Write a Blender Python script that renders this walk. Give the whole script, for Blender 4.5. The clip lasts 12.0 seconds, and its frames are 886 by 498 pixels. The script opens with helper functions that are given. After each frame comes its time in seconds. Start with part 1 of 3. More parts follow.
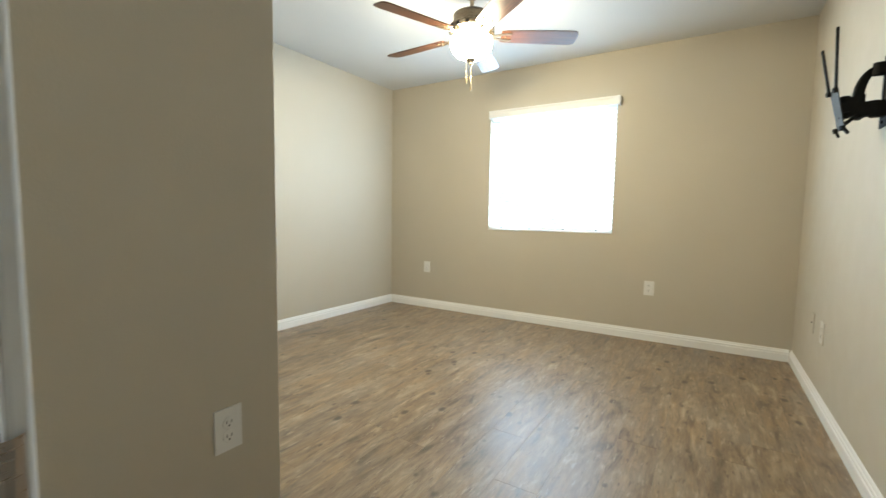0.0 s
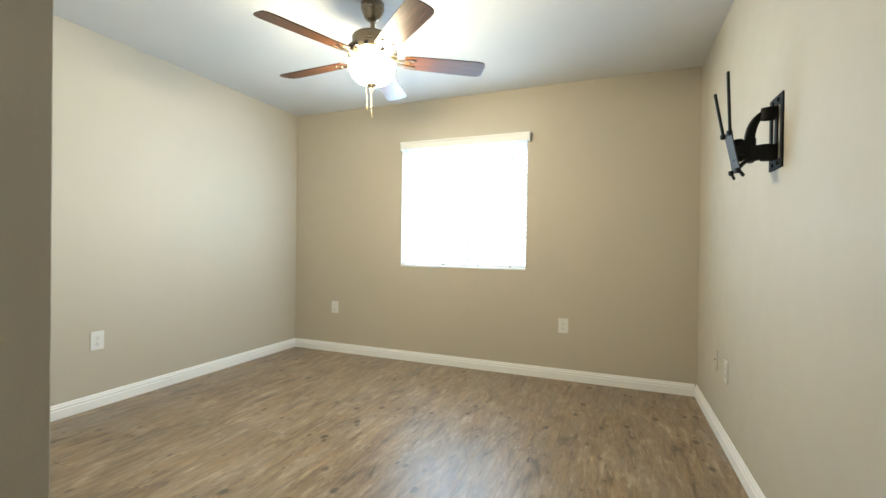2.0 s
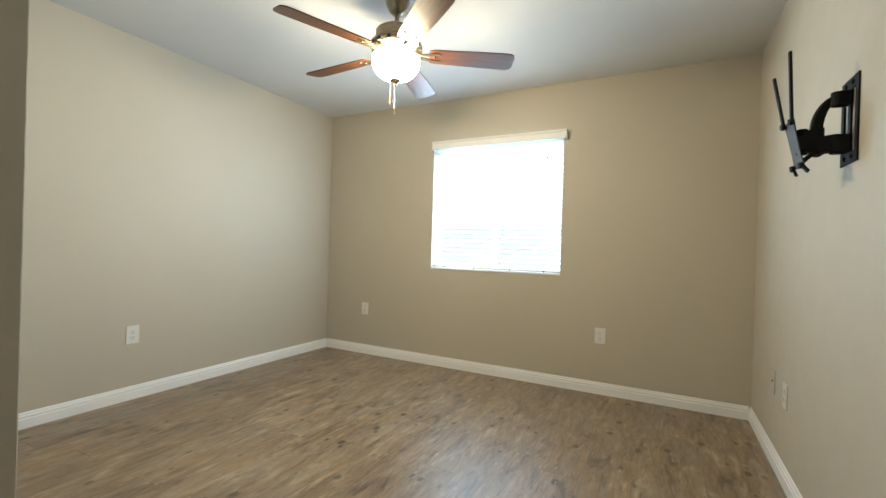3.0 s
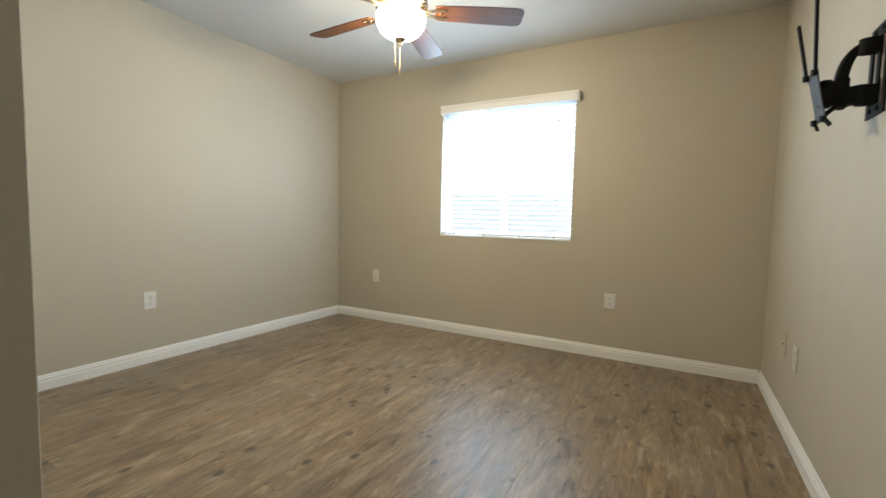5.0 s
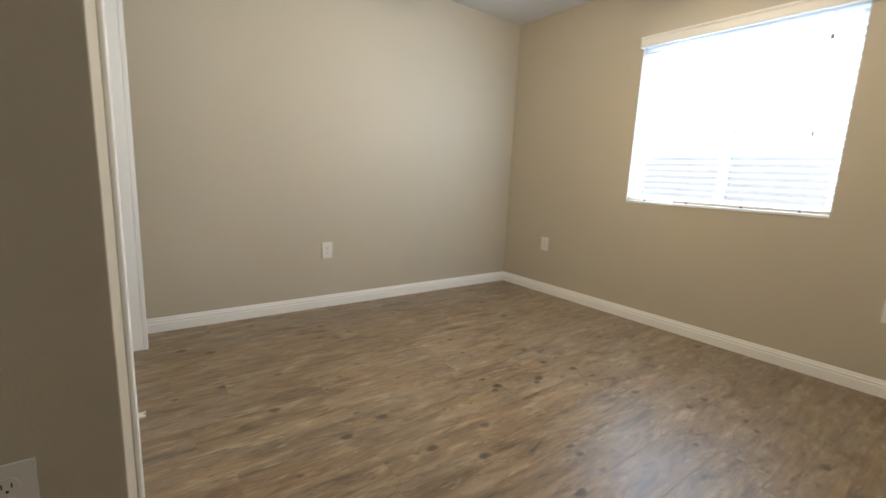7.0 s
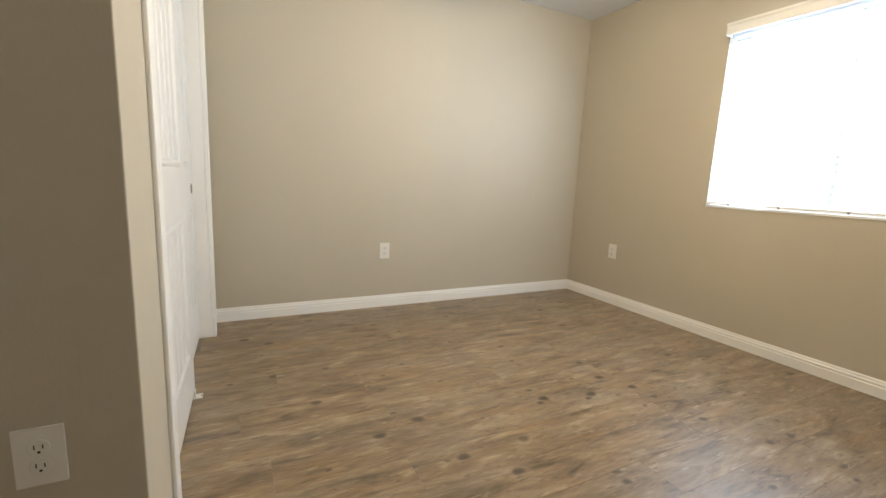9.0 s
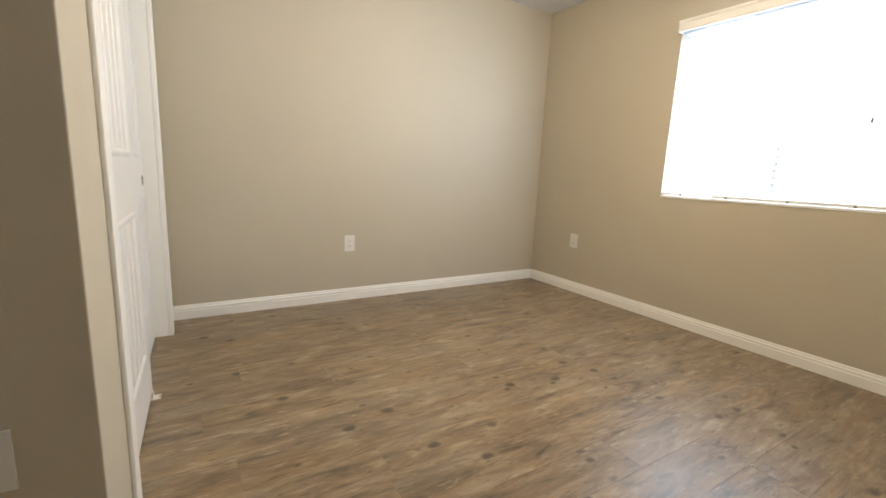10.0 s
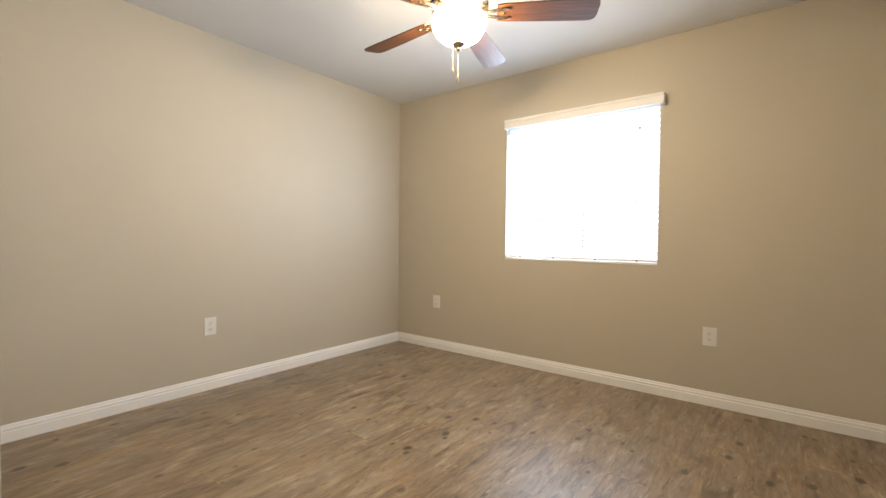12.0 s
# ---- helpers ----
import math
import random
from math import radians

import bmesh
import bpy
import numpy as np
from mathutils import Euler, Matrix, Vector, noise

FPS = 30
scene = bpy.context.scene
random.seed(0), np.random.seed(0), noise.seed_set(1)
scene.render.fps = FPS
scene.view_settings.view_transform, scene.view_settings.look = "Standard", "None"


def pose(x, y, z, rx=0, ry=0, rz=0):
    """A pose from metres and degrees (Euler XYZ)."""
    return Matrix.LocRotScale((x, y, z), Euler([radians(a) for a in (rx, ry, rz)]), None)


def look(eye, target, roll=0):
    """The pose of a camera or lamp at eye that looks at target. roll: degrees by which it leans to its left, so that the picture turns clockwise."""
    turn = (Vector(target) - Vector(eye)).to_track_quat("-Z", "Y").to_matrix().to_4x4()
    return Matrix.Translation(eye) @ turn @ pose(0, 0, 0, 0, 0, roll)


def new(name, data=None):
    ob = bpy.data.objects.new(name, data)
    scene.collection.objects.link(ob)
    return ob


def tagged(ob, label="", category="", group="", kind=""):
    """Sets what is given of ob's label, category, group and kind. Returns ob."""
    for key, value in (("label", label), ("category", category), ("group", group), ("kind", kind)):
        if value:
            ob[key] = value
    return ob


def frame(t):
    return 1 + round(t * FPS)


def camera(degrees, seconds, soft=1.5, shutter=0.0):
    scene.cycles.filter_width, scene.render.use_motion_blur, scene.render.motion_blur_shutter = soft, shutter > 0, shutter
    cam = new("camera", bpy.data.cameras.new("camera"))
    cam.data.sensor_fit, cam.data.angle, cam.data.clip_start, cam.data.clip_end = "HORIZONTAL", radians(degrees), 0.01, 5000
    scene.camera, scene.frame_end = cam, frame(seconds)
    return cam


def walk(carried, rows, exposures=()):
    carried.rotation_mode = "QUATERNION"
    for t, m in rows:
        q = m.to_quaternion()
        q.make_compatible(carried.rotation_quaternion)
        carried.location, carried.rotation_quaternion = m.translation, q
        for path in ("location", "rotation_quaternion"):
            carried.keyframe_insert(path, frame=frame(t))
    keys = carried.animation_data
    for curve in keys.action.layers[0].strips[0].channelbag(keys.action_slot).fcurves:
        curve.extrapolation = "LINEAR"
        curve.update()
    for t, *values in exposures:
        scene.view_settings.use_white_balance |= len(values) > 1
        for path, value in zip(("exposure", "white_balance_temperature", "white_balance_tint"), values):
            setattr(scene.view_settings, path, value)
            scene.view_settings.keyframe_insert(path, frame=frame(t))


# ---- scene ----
cam = camera(92.1, 12.0, shutter=0.25)
PATH = [
    (0, (0.238, 0.33, 1.036), (-0.814, 2.023, 0.876), 0.9),
    (0.5, (0.292, 0.403, 1.064), (-0.597, 2.191, 0.951), 1.0),
    (1, (0.333, 0.451, 1.075), (-0.51, 2.263, 1.008), 0.4),
    (1.5, (0.281, 0.529, 1.066), (-0.49, 2.374, 1.034), 1.3),
    (2, (0.214, 0.634, 1.088), (-0.529, 2.491, 1.075), 0.8),
    (2.5, (0.225, 0.724, 1.085), (-0.607, 2.543, 1.068), 0.9),
    (3, (0.261, 0.786, 1.086), (-0.661, 2.561, 1.082), 1.7),
    (3.2, (0.277, 0.804, 1.091), (-0.667, 2.567, 1.078), 1.6),
    (4.8, (0.264, 0.779, 1.052), (-0.655, 2.554, 0.959), 1.2),
    (5, (0.279, 0.803, 1.053), (-0.687, 2.549, 0.91), 1.3),
    (5.5, (0.286, 0.89, 1.044), (-0.859, 2.517, 0.845), 2.2),
    (6, (0.248, 0.973, 1.027), (-0.965, 2.541, 0.759), 2.0),
    (6.5, (0.148, 1.053, 1.021), (-1.178, 2.517, 0.706), 1.9),
    (7, (0.123, 1.181, 1.03), (-1.45, 2.369, 0.691), 2.6),
    (7.2, (0.123, 1.219, 1.024), (-1.517, 2.321, 0.714), 3.5),
    (9, (0.153, 1.324, 1.003), (-1.605, 2.221, 0.678), 2.6),
    (9.5, (0.166, 1.331, 1.005), (-1.578, 2.247, 0.661), 2.2),
    (10, (0.154, 1.313, 0.999), (-1.518, 2.352, 0.645), 2.6),
    (10.5, (0.137, 1.22, 1.018), (-1.335, 2.526, 0.659), 2.3),
    (11, (0.15, 1.117, 1.029), (-1.129, 2.627, 0.741), 0.5),
    (11.5, (0.163, 1.059, 1.051), (-1.052, 2.644, 0.938), 0.5),
    (12, (0.146, 1.044, 1.057), (-1.076, 2.626, 1.011), 0.6),
]
EXPOSURES = [
    (0.0, -0.03, 5360, 1),
    (0.5, -0.02, 5360, 1),
    (1.0, -0.02, 5360, 1),
    (2.0, -0.09, 5360, 1),
    (2.5, -0.32, 5440, 2),
    (3.0, -0.44, 5440, 2),
    (5.0, -0.58, 5560, 4),
    (6.0, -0.64, 5620, 7),
    (7.0, -0.60, 5720, 9),
    (9.0, -0.30, 5880, 9),
    (10.5, -0.34, 6020, 12),
    (12.0, -0.33, 6020, 13),
]
walk(cam, [(t, look(eye, target, roll)) for t, eye, target, roll in PATH], EXPOSURES)

# ---- light ----
XL, XR, YW, H = -2.922, 0.799, 4.27, 2.443
WX0, WX1, WZ0, WZ1 = -1.669, -0.482, 0.892, 2.045
world = bpy.data.worlds.new("sky")
world.use_nodes = True
scene.world = world
sky = world.node_tree.nodes.new("ShaderNodeTexSky")
sky.sky_type, sky.sun_disc, sky.sun_elevation, sky.sun_rotation = "NISHITA", False, radians(55), radians(180)
world.node_tree.links.new(sky.outputs[0], world.node_tree.nodes["Background"].inputs[0])
world.node_tree.nodes["Background"].inputs[1].default_value = 0.14
sun = new("sun", bpy.data.lights.new("sun", "SUN"))
sun.data.energy, sun.data.angle, sun.data.color = 5.0, radians(0.5), (1.0, 0.95, 0.88)
sun.matrix_world = look((3, -8, 12), (0, 0, 0))

# daylight in the window's opening: behind the slats, and what they pass on into the room
WCX, WCZ = (WX0 + WX1) / 2, (WZ0 + WZ1) / 2 - 0.03
for x, depth, width, watts, cone, aim in (
        (WCX, 0.085, WX1 - WX0 - 0.03, 50, 180, (0, -1, 0)),
        (WCX, 0.003, WX1 - WX0 - 0.03, 14, 180, (-0.04, -1, 0.02)),
        # added strip lamp, aimed left only to brighten the west wall
        (WX0 + 0.38, 0.008, 0.05, 10, 180, (-0.80, -0.60, 0.06))):
    day = new("daylight_stand_in", bpy.data.lights.new("daylight_stand_in", "AREA"))
    day.data.shape, day.data.size, day.data.size_y, day.data.spread = "RECTANGLE", width, WZ1 - WZ0 - 0.12, radians(cone)
    day.data.energy, day.data.color = watts, (0.74, 0.88, 1.0)
    day.matrix_world = look((x, YW + depth, WCZ), (x + aim[0], YW + depth + aim[1], WCZ + aim[2]))
BOWL_GLOW, BULB_GLOW = 220.0, 930.0


# ---- materials ----
def material(name, colour, rough=0.5, metal=0.0, spec=0.5):
    m = bpy.data.materials.new(name)
    m.use_nodes = True
    b = m.node_tree.nodes["Principled BSDF"]
    b.inputs["Base Color"].default_value = (*colour, 1)
    b.inputs["Roughness"].default_value = rough
    b.inputs["Metallic"].default_value = metal
    b.inputs["Specular IOR Level"].default_value = spec
    return m


def node(m, kind, **values):
    n = m.node_tree.nodes.new(kind)
    for key, value in values.items():
        n.inputs[key].default_value = value
    return n


def join(m, a, b):
    m.node_tree.links.new(a, b)


def bsdf(m):
    return m.node_tree.nodes["Principled BSDF"]


def math_node(m, op, a, b=None, c=None):
    n = m.node_tree.nodes.new("ShaderNodeMath")
    n.operation = op
    for i, v in enumerate((a, b, c)):
        if v is None:
            continue
        if isinstance(v, (int, float)):
            n.inputs[i].default_value = v
        else:
            join(m, v, n.inputs[i])
    return n.outputs[0]


def mix(m, fac, a, b, kind="MIX"):
    n = m.node_tree.nodes.new("ShaderNodeMix")
    n.data_type, n.blend_type = "RGBA", kind
    for slot, v in ((n.inputs[0], fac), (n.inputs[6], a), (n.inputs[7], b)):
        if isinstance(v, (int, float)):
            slot.default_value = v
        elif isinstance(v, tuple):
            slot.default_value = (*v, 1)
        else:
            join(m, v, slot)
    return n.outputs[2]


def ramp(m, fac, *stops):
    n = m.node_tree.nodes.new("ShaderNodeValToRGB")
    while len(n.color_ramp.elements) < len(stops):
        n.color_ramp.elements.new(0.5)
    for e, (at, colour) in zip(n.color_ramp.elements, stops):
        e.position = at
        e.color = (*colour, 1) if isinstance(colour, tuple) else (colour, colour, colour, 1)
    join(m, fac, n.inputs[0])
    return n.outputs[0]


def scaled_position(m, sx, sy, sz, offset=None):
    g = node(m, "ShaderNodeNewGeometry").outputs["Position"]
    v = m.node_tree.nodes.new("ShaderNodeVectorMath")
    v.operation = "MULTIPLY"
    join(m, g, v.inputs[0])
    v.inputs[1].default_value = (sx, sy, sz)
    out = v.outputs[0]
    if offset is not None:
        a = m.node_tree.nodes.new("ShaderNodeVectorMath")
        a.operation = "ADD"
        join(m, out, a.inputs[0])
        join(m, offset, a.inputs[1])
        out = a.outputs[0]
    return out


def noise_of(m, vector, scale, detail=4.0, rough=0.55, distort=0.0):
    n = node(m, "ShaderNodeTexNoise", Scale=scale, Detail=detail, Roughness=rough, Distortion=distort)
    join(m, vector, n.inputs["Vector"])
    return n.outputs["Fac"]


def bump(m, height, strength, distance):
    n = node(m, "ShaderNodeBump", Strength=strength, Distance=distance)
    join(m, height, n.inputs["Height"])
    join(m, n.outputs[0], bsdf(m).inputs["Normal"])


def painted(name, colour, rough, grain, depth, vary=0.05):
    """Rolled paint: faint large blotches and an orange-peel relief."""
    m = material(name, colour, rough, 0, 0.35)
    p = scaled_position(m, 1, 1, 1)
    large = noise_of(m, p, 1.3, 3)
    dark = tuple(c * (1 - vary) for c in colour)
    light = tuple(min(1, c * (1 + vary)) for c in colour)
    join(m, mix(m, large, dark, light), bsdf(m).inputs["Base Color"])
    fine = noise_of(m, p, grain, 3, 0.6)
    join(m, ramp(m, noise_of(m, p, 9, 3), (0.3, rough - 0.07), (0.7, min(1.0, rough + 0.07))), bsdf(m).inputs["Roughness"])
    bump(m, fine, 0.35, depth)
    return m


WALL = painted("beige_wall_paint", (0.508, 0.463, 0.375), 0.6, 130, 0.0012)
CEIL = painted("white_ceiling_paint", (0.63, 0.625, 0.61), 0.85, 90, 0.002)
TRIM = painted("white_trim_paint", (0.86, 0.855, 0.84), 0.35, 45, 0.0004, 0.02)
DOOR = painted("white_door_paint", (0.75, 0.75, 0.74), 0.4, 60, 0.0005, 0.02)
PLATE = painted("white_plate_plastic", (0.74, 0.73, 0.70), 0.32, 200, 0.0001, 0.015)
# between plate white and wall beige, so the plate stands out less
WALL_TONED = painted("wall_toned_plate_plastic", (0.60, 0.57, 0.50), 0.35, 200, 0.0001, 0.02)
# near-black: the shade inside slots, vents and holes as colour; also small dark parts
DARK = material("hole_shade_and_dark_parts", (0.015, 0.014, 0.013), 0.6)
BLACK = painted("black_powder_coat", (0.009, 0.0085, 0.0075), 0.72, 260, 0.0004, 0.15)
bsdf(BLACK).inputs["Specular IOR Level"].default_value = 0.22
GREY = painted("grey_powder_coat", (0.05, 0.049, 0.045), 0.6, 260, 0.0004, 0.12)
STEEL = material("bare_steel", (0.55, 0.53, 0.5), 0.3, 1.0)
NICKEL = material("satin_nickel", (0.42, 0.37, 0.31), 0.27, 1.0)
PEWTER = material("brushed_pewter", (0.27, 0.225, 0.165), 0.36, 1.0)
CHAIN = material("brass_chain", (0.62, 0.5, 0.3), 0.3, 1.0)
VINYL = painted("white_vinyl", (0.84, 0.835, 0.82), 0.4, 40, 0.0002, 0.02)
CORD = material("white_cord", (0.75, 0.73, 0.7), 0.8)
TASSEL = material("grey_tassel", (0.25, 0.24, 0.22), 0.5)

for metal in (NICKEL, PEWTER, STEEL):
    n1 = noise_of(metal, scaled_position(metal, 40, 40, 400), 1.0, 3)
    join(metal, ramp(metal, n1, (0.3, 0.22), (0.7, 0.42)), bsdf(metal).inputs["Roughness"])


def plank_floor():
    """Rustic plank: long streaks, grey bleaching, warm patches and dark knots, each plank with its own stretch of grain."""
    m = material("rustic_wood_plank", (0.3, 0.22, 0.14), 0.4, 0, 0.68)
    rnd = node(m, "ShaderNodeObjectInfo").outputs["Random"]
    comb = node(m, "ShaderNodeCombineXYZ")
    join(m, math_node(m, "MULTIPLY", rnd, 17.0), comb.inputs[0])
    join(m, math_node(m, "MULTIPLY", rnd, 53.0), comb.inputs[1])
    off = comb.outputs[0]
    broad = noise_of(m, scaled_position(m, 6, 1.8, 1, off), 1.0, 5, 0.6, 0.6)
    streak = noise_of(m, scaled_position(m, 14, 3.4, 1, off), 1.0, 5, 0.58, 0.9)
    fine = noise_of(m, scaled_position(m, 70, 9, 1, off), 1.0, 6, 0.72, 0.5)
    base = ramp(m, streak, (0.31, (0.080, 0.056, 0.035)), (0.42, (0.182, 0.130, 0.080)), (0.56, (0.264, 0.196, 0.122)), (0.69, (0.385, 0.308, 0.214)))
    grey = ramp(m, broad, (0.46, 0.0), (0.66, 0.5))
    col = mix(m, grey, base, (0.255, 0.218, 0.172))
    warm = ramp(m, noise_of(m, scaled_position(m, 15, 2.6, 2, off), 1.0, 4, 0.55), (0.52, 0.0), (0.68, 0.42))
    col = mix(m, warm, col, (0.36, 0.235, 0.112))
    col = mix(m, 0.55, col, mix(m, ramp(m, fine, (0.32, 0.0), (0.68, 1.0)), (0.55, 0.54, 0.53), (1.36, 1.34, 1.3)), "MULTIPLY")
    # knots
    v = node(m, "ShaderNodeTexVoronoi", Scale=1.0, Randomness=1.0)
    join(m, scaled_position(m, 11, 7.5, 0.0, off), v.inputs["Vector"])
    wob = noise_of(m, scaled_position(m, 48, 30, 1, off), 1.0, 3)
    d = math_node(m, "ADD", v.outputs["Distance"], math_node(m, "MULTIPLY", math_node(m, "SUBTRACT", wob, 0.5), 0.16))
    pick = node(m, "ShaderNodeSeparateColor")
    join(m, v.outputs["Color"], pick.inputs[0])
    some = math_node(m, "GREATER_THAN", pick.outputs[0], 0.42)
    size = math_node(m, "MULTIPLY", math_node(m, "POWER", pick.outputs[1], 2.0), 0.15)
    knot = math_node(m, "MULTIPLY", some, ramp(m, math_node(m, "SUBTRACT", d, size), (0.0, 0.88), (0.05, 0.64), (0.13, 0.0)))
    col = mix(m, knot, col, (0.055, 0.038, 0.028))
    # short scraped dashes, dark and pale
    dash = noise_of(m, scaled_position(m, 60, 11, 1, off), 1.0, 4, 0.65, 0.3)
    col = mix(m, ramp(m, dash, (0.58, 0.0), (0.67, 0.6)), col, (0.085, 0.06, 0.04))
    pale = noise_of(m, scaled_position(m, 46, 8.5, 3, off), 1.0, 3, 0.6, 0.2)
    col = mix(m, ramp(m, pale, (0.60, 0.0), (0.70, 0.5)), col, (0.46, 0.385, 0.285))
    # each plank a little lighter or darker
    col = mix(m, 1.0, col, ramp(m, rnd, (0.0, (0.94, 0.94, 0.95)), (1.0, (1.06, 1.05, 1.03))), "MULTIPLY")
    join(m, col, bsdf(m).inputs["Base Color"])
    join(m, ramp(m, streak, (0.3, 0.33), (0.7, 0.44)), bsdf(m).inputs["Roughness"])
    bump(m, math_node(m, "ADD", streak, math_node(m, "MULTIPLY", fine, 0.6)), 0.22, 0.0012)
    return m


PLANK = plank_floor()
SUBFLOOR = material("dark_floor_joint", (0.10, 0.07, 0.045), 0.9)


def walnut():
    m = material("walnut_blade", (0.17, 0.065, 0.026), 0.34, 0, 0.36)
    tc = node(m, "ShaderNodeTexCoord").outputs["Object"]
    v = m.node_tree.nodes.new("ShaderNodeVectorMath")
    v.operation = "MULTIPLY"
    join(m, tc, v.inputs[0])
    v.inputs[1].default_value = (5, 70, 5)
    g = noise_of(m, v.outputs[0], 1.0, 5, 0.6, 0.5)
    join(m, ramp(m, g, (0.3, (0.050, 0.019, 0.007)), (0.55, (0.095, 0.036, 0.013)), (0.75, (0.145, 0.058, 0.021))), bsdf(m).inputs["Base Color"])
    bump(m, g, 0.1, 0.0006)
    return m


WALNUT = walnut()


def glowing(name, strength):
    m = material(name, (0.9, 0.86, 0.78), 0.5)
    b = bsdf(m)
    b.inputs["Emission Color"].default_value = (1.0, 0.76, 0.45, 1)
    b.inputs["Emission Strength"].default_value = strength
    return m


BOWL = glowing("lit_frosted_glass", BOWL_GLOW)
clear = node(BOWL, "ShaderNodeBsdfTransparent")
both = node(BOWL, "ShaderNodeMixShader", Fac=0.5)
join(BOWL, bsdf(BOWL).outputs[0], both.inputs[1])
join(BOWL, clear.outputs[0], both.inputs[2])
join(BOWL, both.outputs[0], BOWL.node_tree.nodes["Material Output"].inputs[0])
BULB = glowing("lit_bulb", BULB_GLOW)


def slat_material():
    """White slat that lets part of the daylight through."""
    m = material("white_blind_slat", (0.82, 0.82, 0.82), 0.45)
    t = node(m, "ShaderNodeBsdfTranslucent")
    t.inputs[0].default_value = (0.85, 0.85, 0.86, 1)
    s = node(m, "ShaderNodeMixShader", Fac=0.55)
    join(m, bsdf(m).outputs[0], s.inputs[1])
    join(m, t.outputs[0], s.inputs[2])
    join(m, s.outputs[0], m.node_tree.nodes["Material Output"].inputs[0])
    return m


SLAT = slat_material()


def glass_material():
    m = material("window_glass", (1, 1, 1), 0.02)
    bsdf(m).inputs["Transmission Weight"].default_value = 1.0
    return m


GLASS = glass_material()


# ---- builders ----
def box(bm, x0, x1, y0, y1, z0, z1, m=None):
    vs = [bm.verts.new((x, y, z)) for z in (z0, z1) for y in (y0, y1) for x in (x0, x1)]
    for f in ((0, 2, 3, 1), (4, 5, 7, 6), (0, 1, 5, 4), (2, 6, 7, 3), (0, 4, 6, 2), (1, 3, 7, 5)):
        bm.faces.new([vs[i] for i in f])
    if m is not None:
        bmesh.ops.transform(bm, matrix=m, verts=vs)
    return vs


def prism(bm, points, z0, z1):
    lo = [bm.verts.new((x, y, z0)) for x, y in points]
    hi = [bm.verts.new((x, y, z1)) for x, y in points]
    n = len(points)
    bm.faces.new(lo[::-1])
    bm.faces.new(hi)
    for i in range(n):
        bm.faces.new((lo[i], lo[(i + 1) % n], hi[(i + 1) % n], hi[i]))
    return lo + hi


def lathe(bm, profile, segs=32, m=None):
    """Turned shape about z from (radius, z) pairs; ends of radius 0 close it."""
    rings, made = [], []
    for r, z in profile:
        if r < 1e-6:
            ring = [bm.verts.new((0, 0, z))]
        else:
            ring = [bm.verts.new((r * math.cos(2 * math.pi * k / segs), r * math.sin(2 * math.pi * k / segs), z)) for k in range(segs)]
        rings.append(ring)
        made += ring
    for a, b in zip(rings, rings[1:]):
        for k in range(segs):
            q = [a[k % len(a)], a[(k + 1) % len(a)], b[(k + 1) % len(b)], b[k % len(b)]]
            q = list(dict.fromkeys(q))
            if len(q) > 2:
                bm.faces.new(q)
    if m is not None:
        bmesh.ops.transform(bm, matrix=m, verts=made)
    return made


def tube(bm, a, b, r, segs=10):
    a, b = Vector(a), Vector(b)
    m = Matrix.Translation(a) @ (b - a).to_track_quat("Z", "Y").to_matrix().to_4x4()
    n = (b - a).length
    return lathe(bm, [(0, 0), (r, 0), (r, n), (0, n)], segs, m)


def soften(bm, width, segs=2):
    edges = [e for e in bm.edges if len(e.link_faces) == 2 and e.calc_face_angle(0) > 0.6]
    bmesh.ops.bevel(bm, geom=edges, offset=width, offset_type="OFFSET", segments=segs, profile=0.5, affect="EDGES")


def mesh_of(name, bm, mat, smooth=False):
    bmesh.ops.recalc_face_normals(bm, faces=bm.faces)
    me = bpy.data.meshes.new(name)
    bm.to_mesh(me)
    bm.free()
    me.materials.append(mat)
    if smooth:
        me.shade_smooth()
        me.set_sharp_from_angle(angle=radians(35))
    return me


def part(name, bm, mat, parent, label="", smooth=False, m=None):
    ob = new(name, mesh_of(name, bm, mat, smooth))
    ob.parent = parent
    if m is not None:
        ob.matrix_basis = m
    if label:
        ob["label"] = label
    return ob


def structure(name, bm, mat, label, category, smooth=False):
    return tagged(new(name, mesh_of(name, bm, mat, smooth)), label, category, "", "structure")


def thing(name, m, label, category, group=""):
    ob = new(name)
    ob.matrix_basis = m
    ob.empty_display_size = 0.1
    return tagged(ob, label, category, group)


def B():
    return bmesh.new()


# ---- the shell ----
YD0, YD1 = 0.286, 0.408          # the entry doorway's wall
XN = -0.860                     # closet end wall that faces the entry
YC = 1.152                      # its corner towards the room
CL = pose(XN, YC, 0, 0, 0, 180 - 2.2)   # closet front: x along it, y into the closet
HALL = -1.7

bm = B()
box(bm, XL - 0.12, XR + 0.12, HALL - 0.12, YW + 0.16, -0.12, -0.007)
floor = structure("floor", bm, SUBFLOOR, "brown rustic wood-look plank floor with dark knots", "floor")

bm = B()
box(bm, XL - 0.12, XR + 0.12, HALL - 0.12, YW + 0.16, H, H + 0.12)
structure("ceiling", bm, CEIL, "plain white textured ceiling with a fan fixed to it", "ceiling")

bm = B()
box(bm, XL - 0.12, XL, HALL, YW + 0.16, 0, H)
structure("wall_west", bm, WALL, "plain beige painted bedroom wall with white baseboard", "wall")

bm = B()
box(bm, XR, XR + 0.12, HALL, YW + 0.16, 0, H)
structure("wall_east", bm, WALL, "beige painted wall with a black bracket on it", "wall")

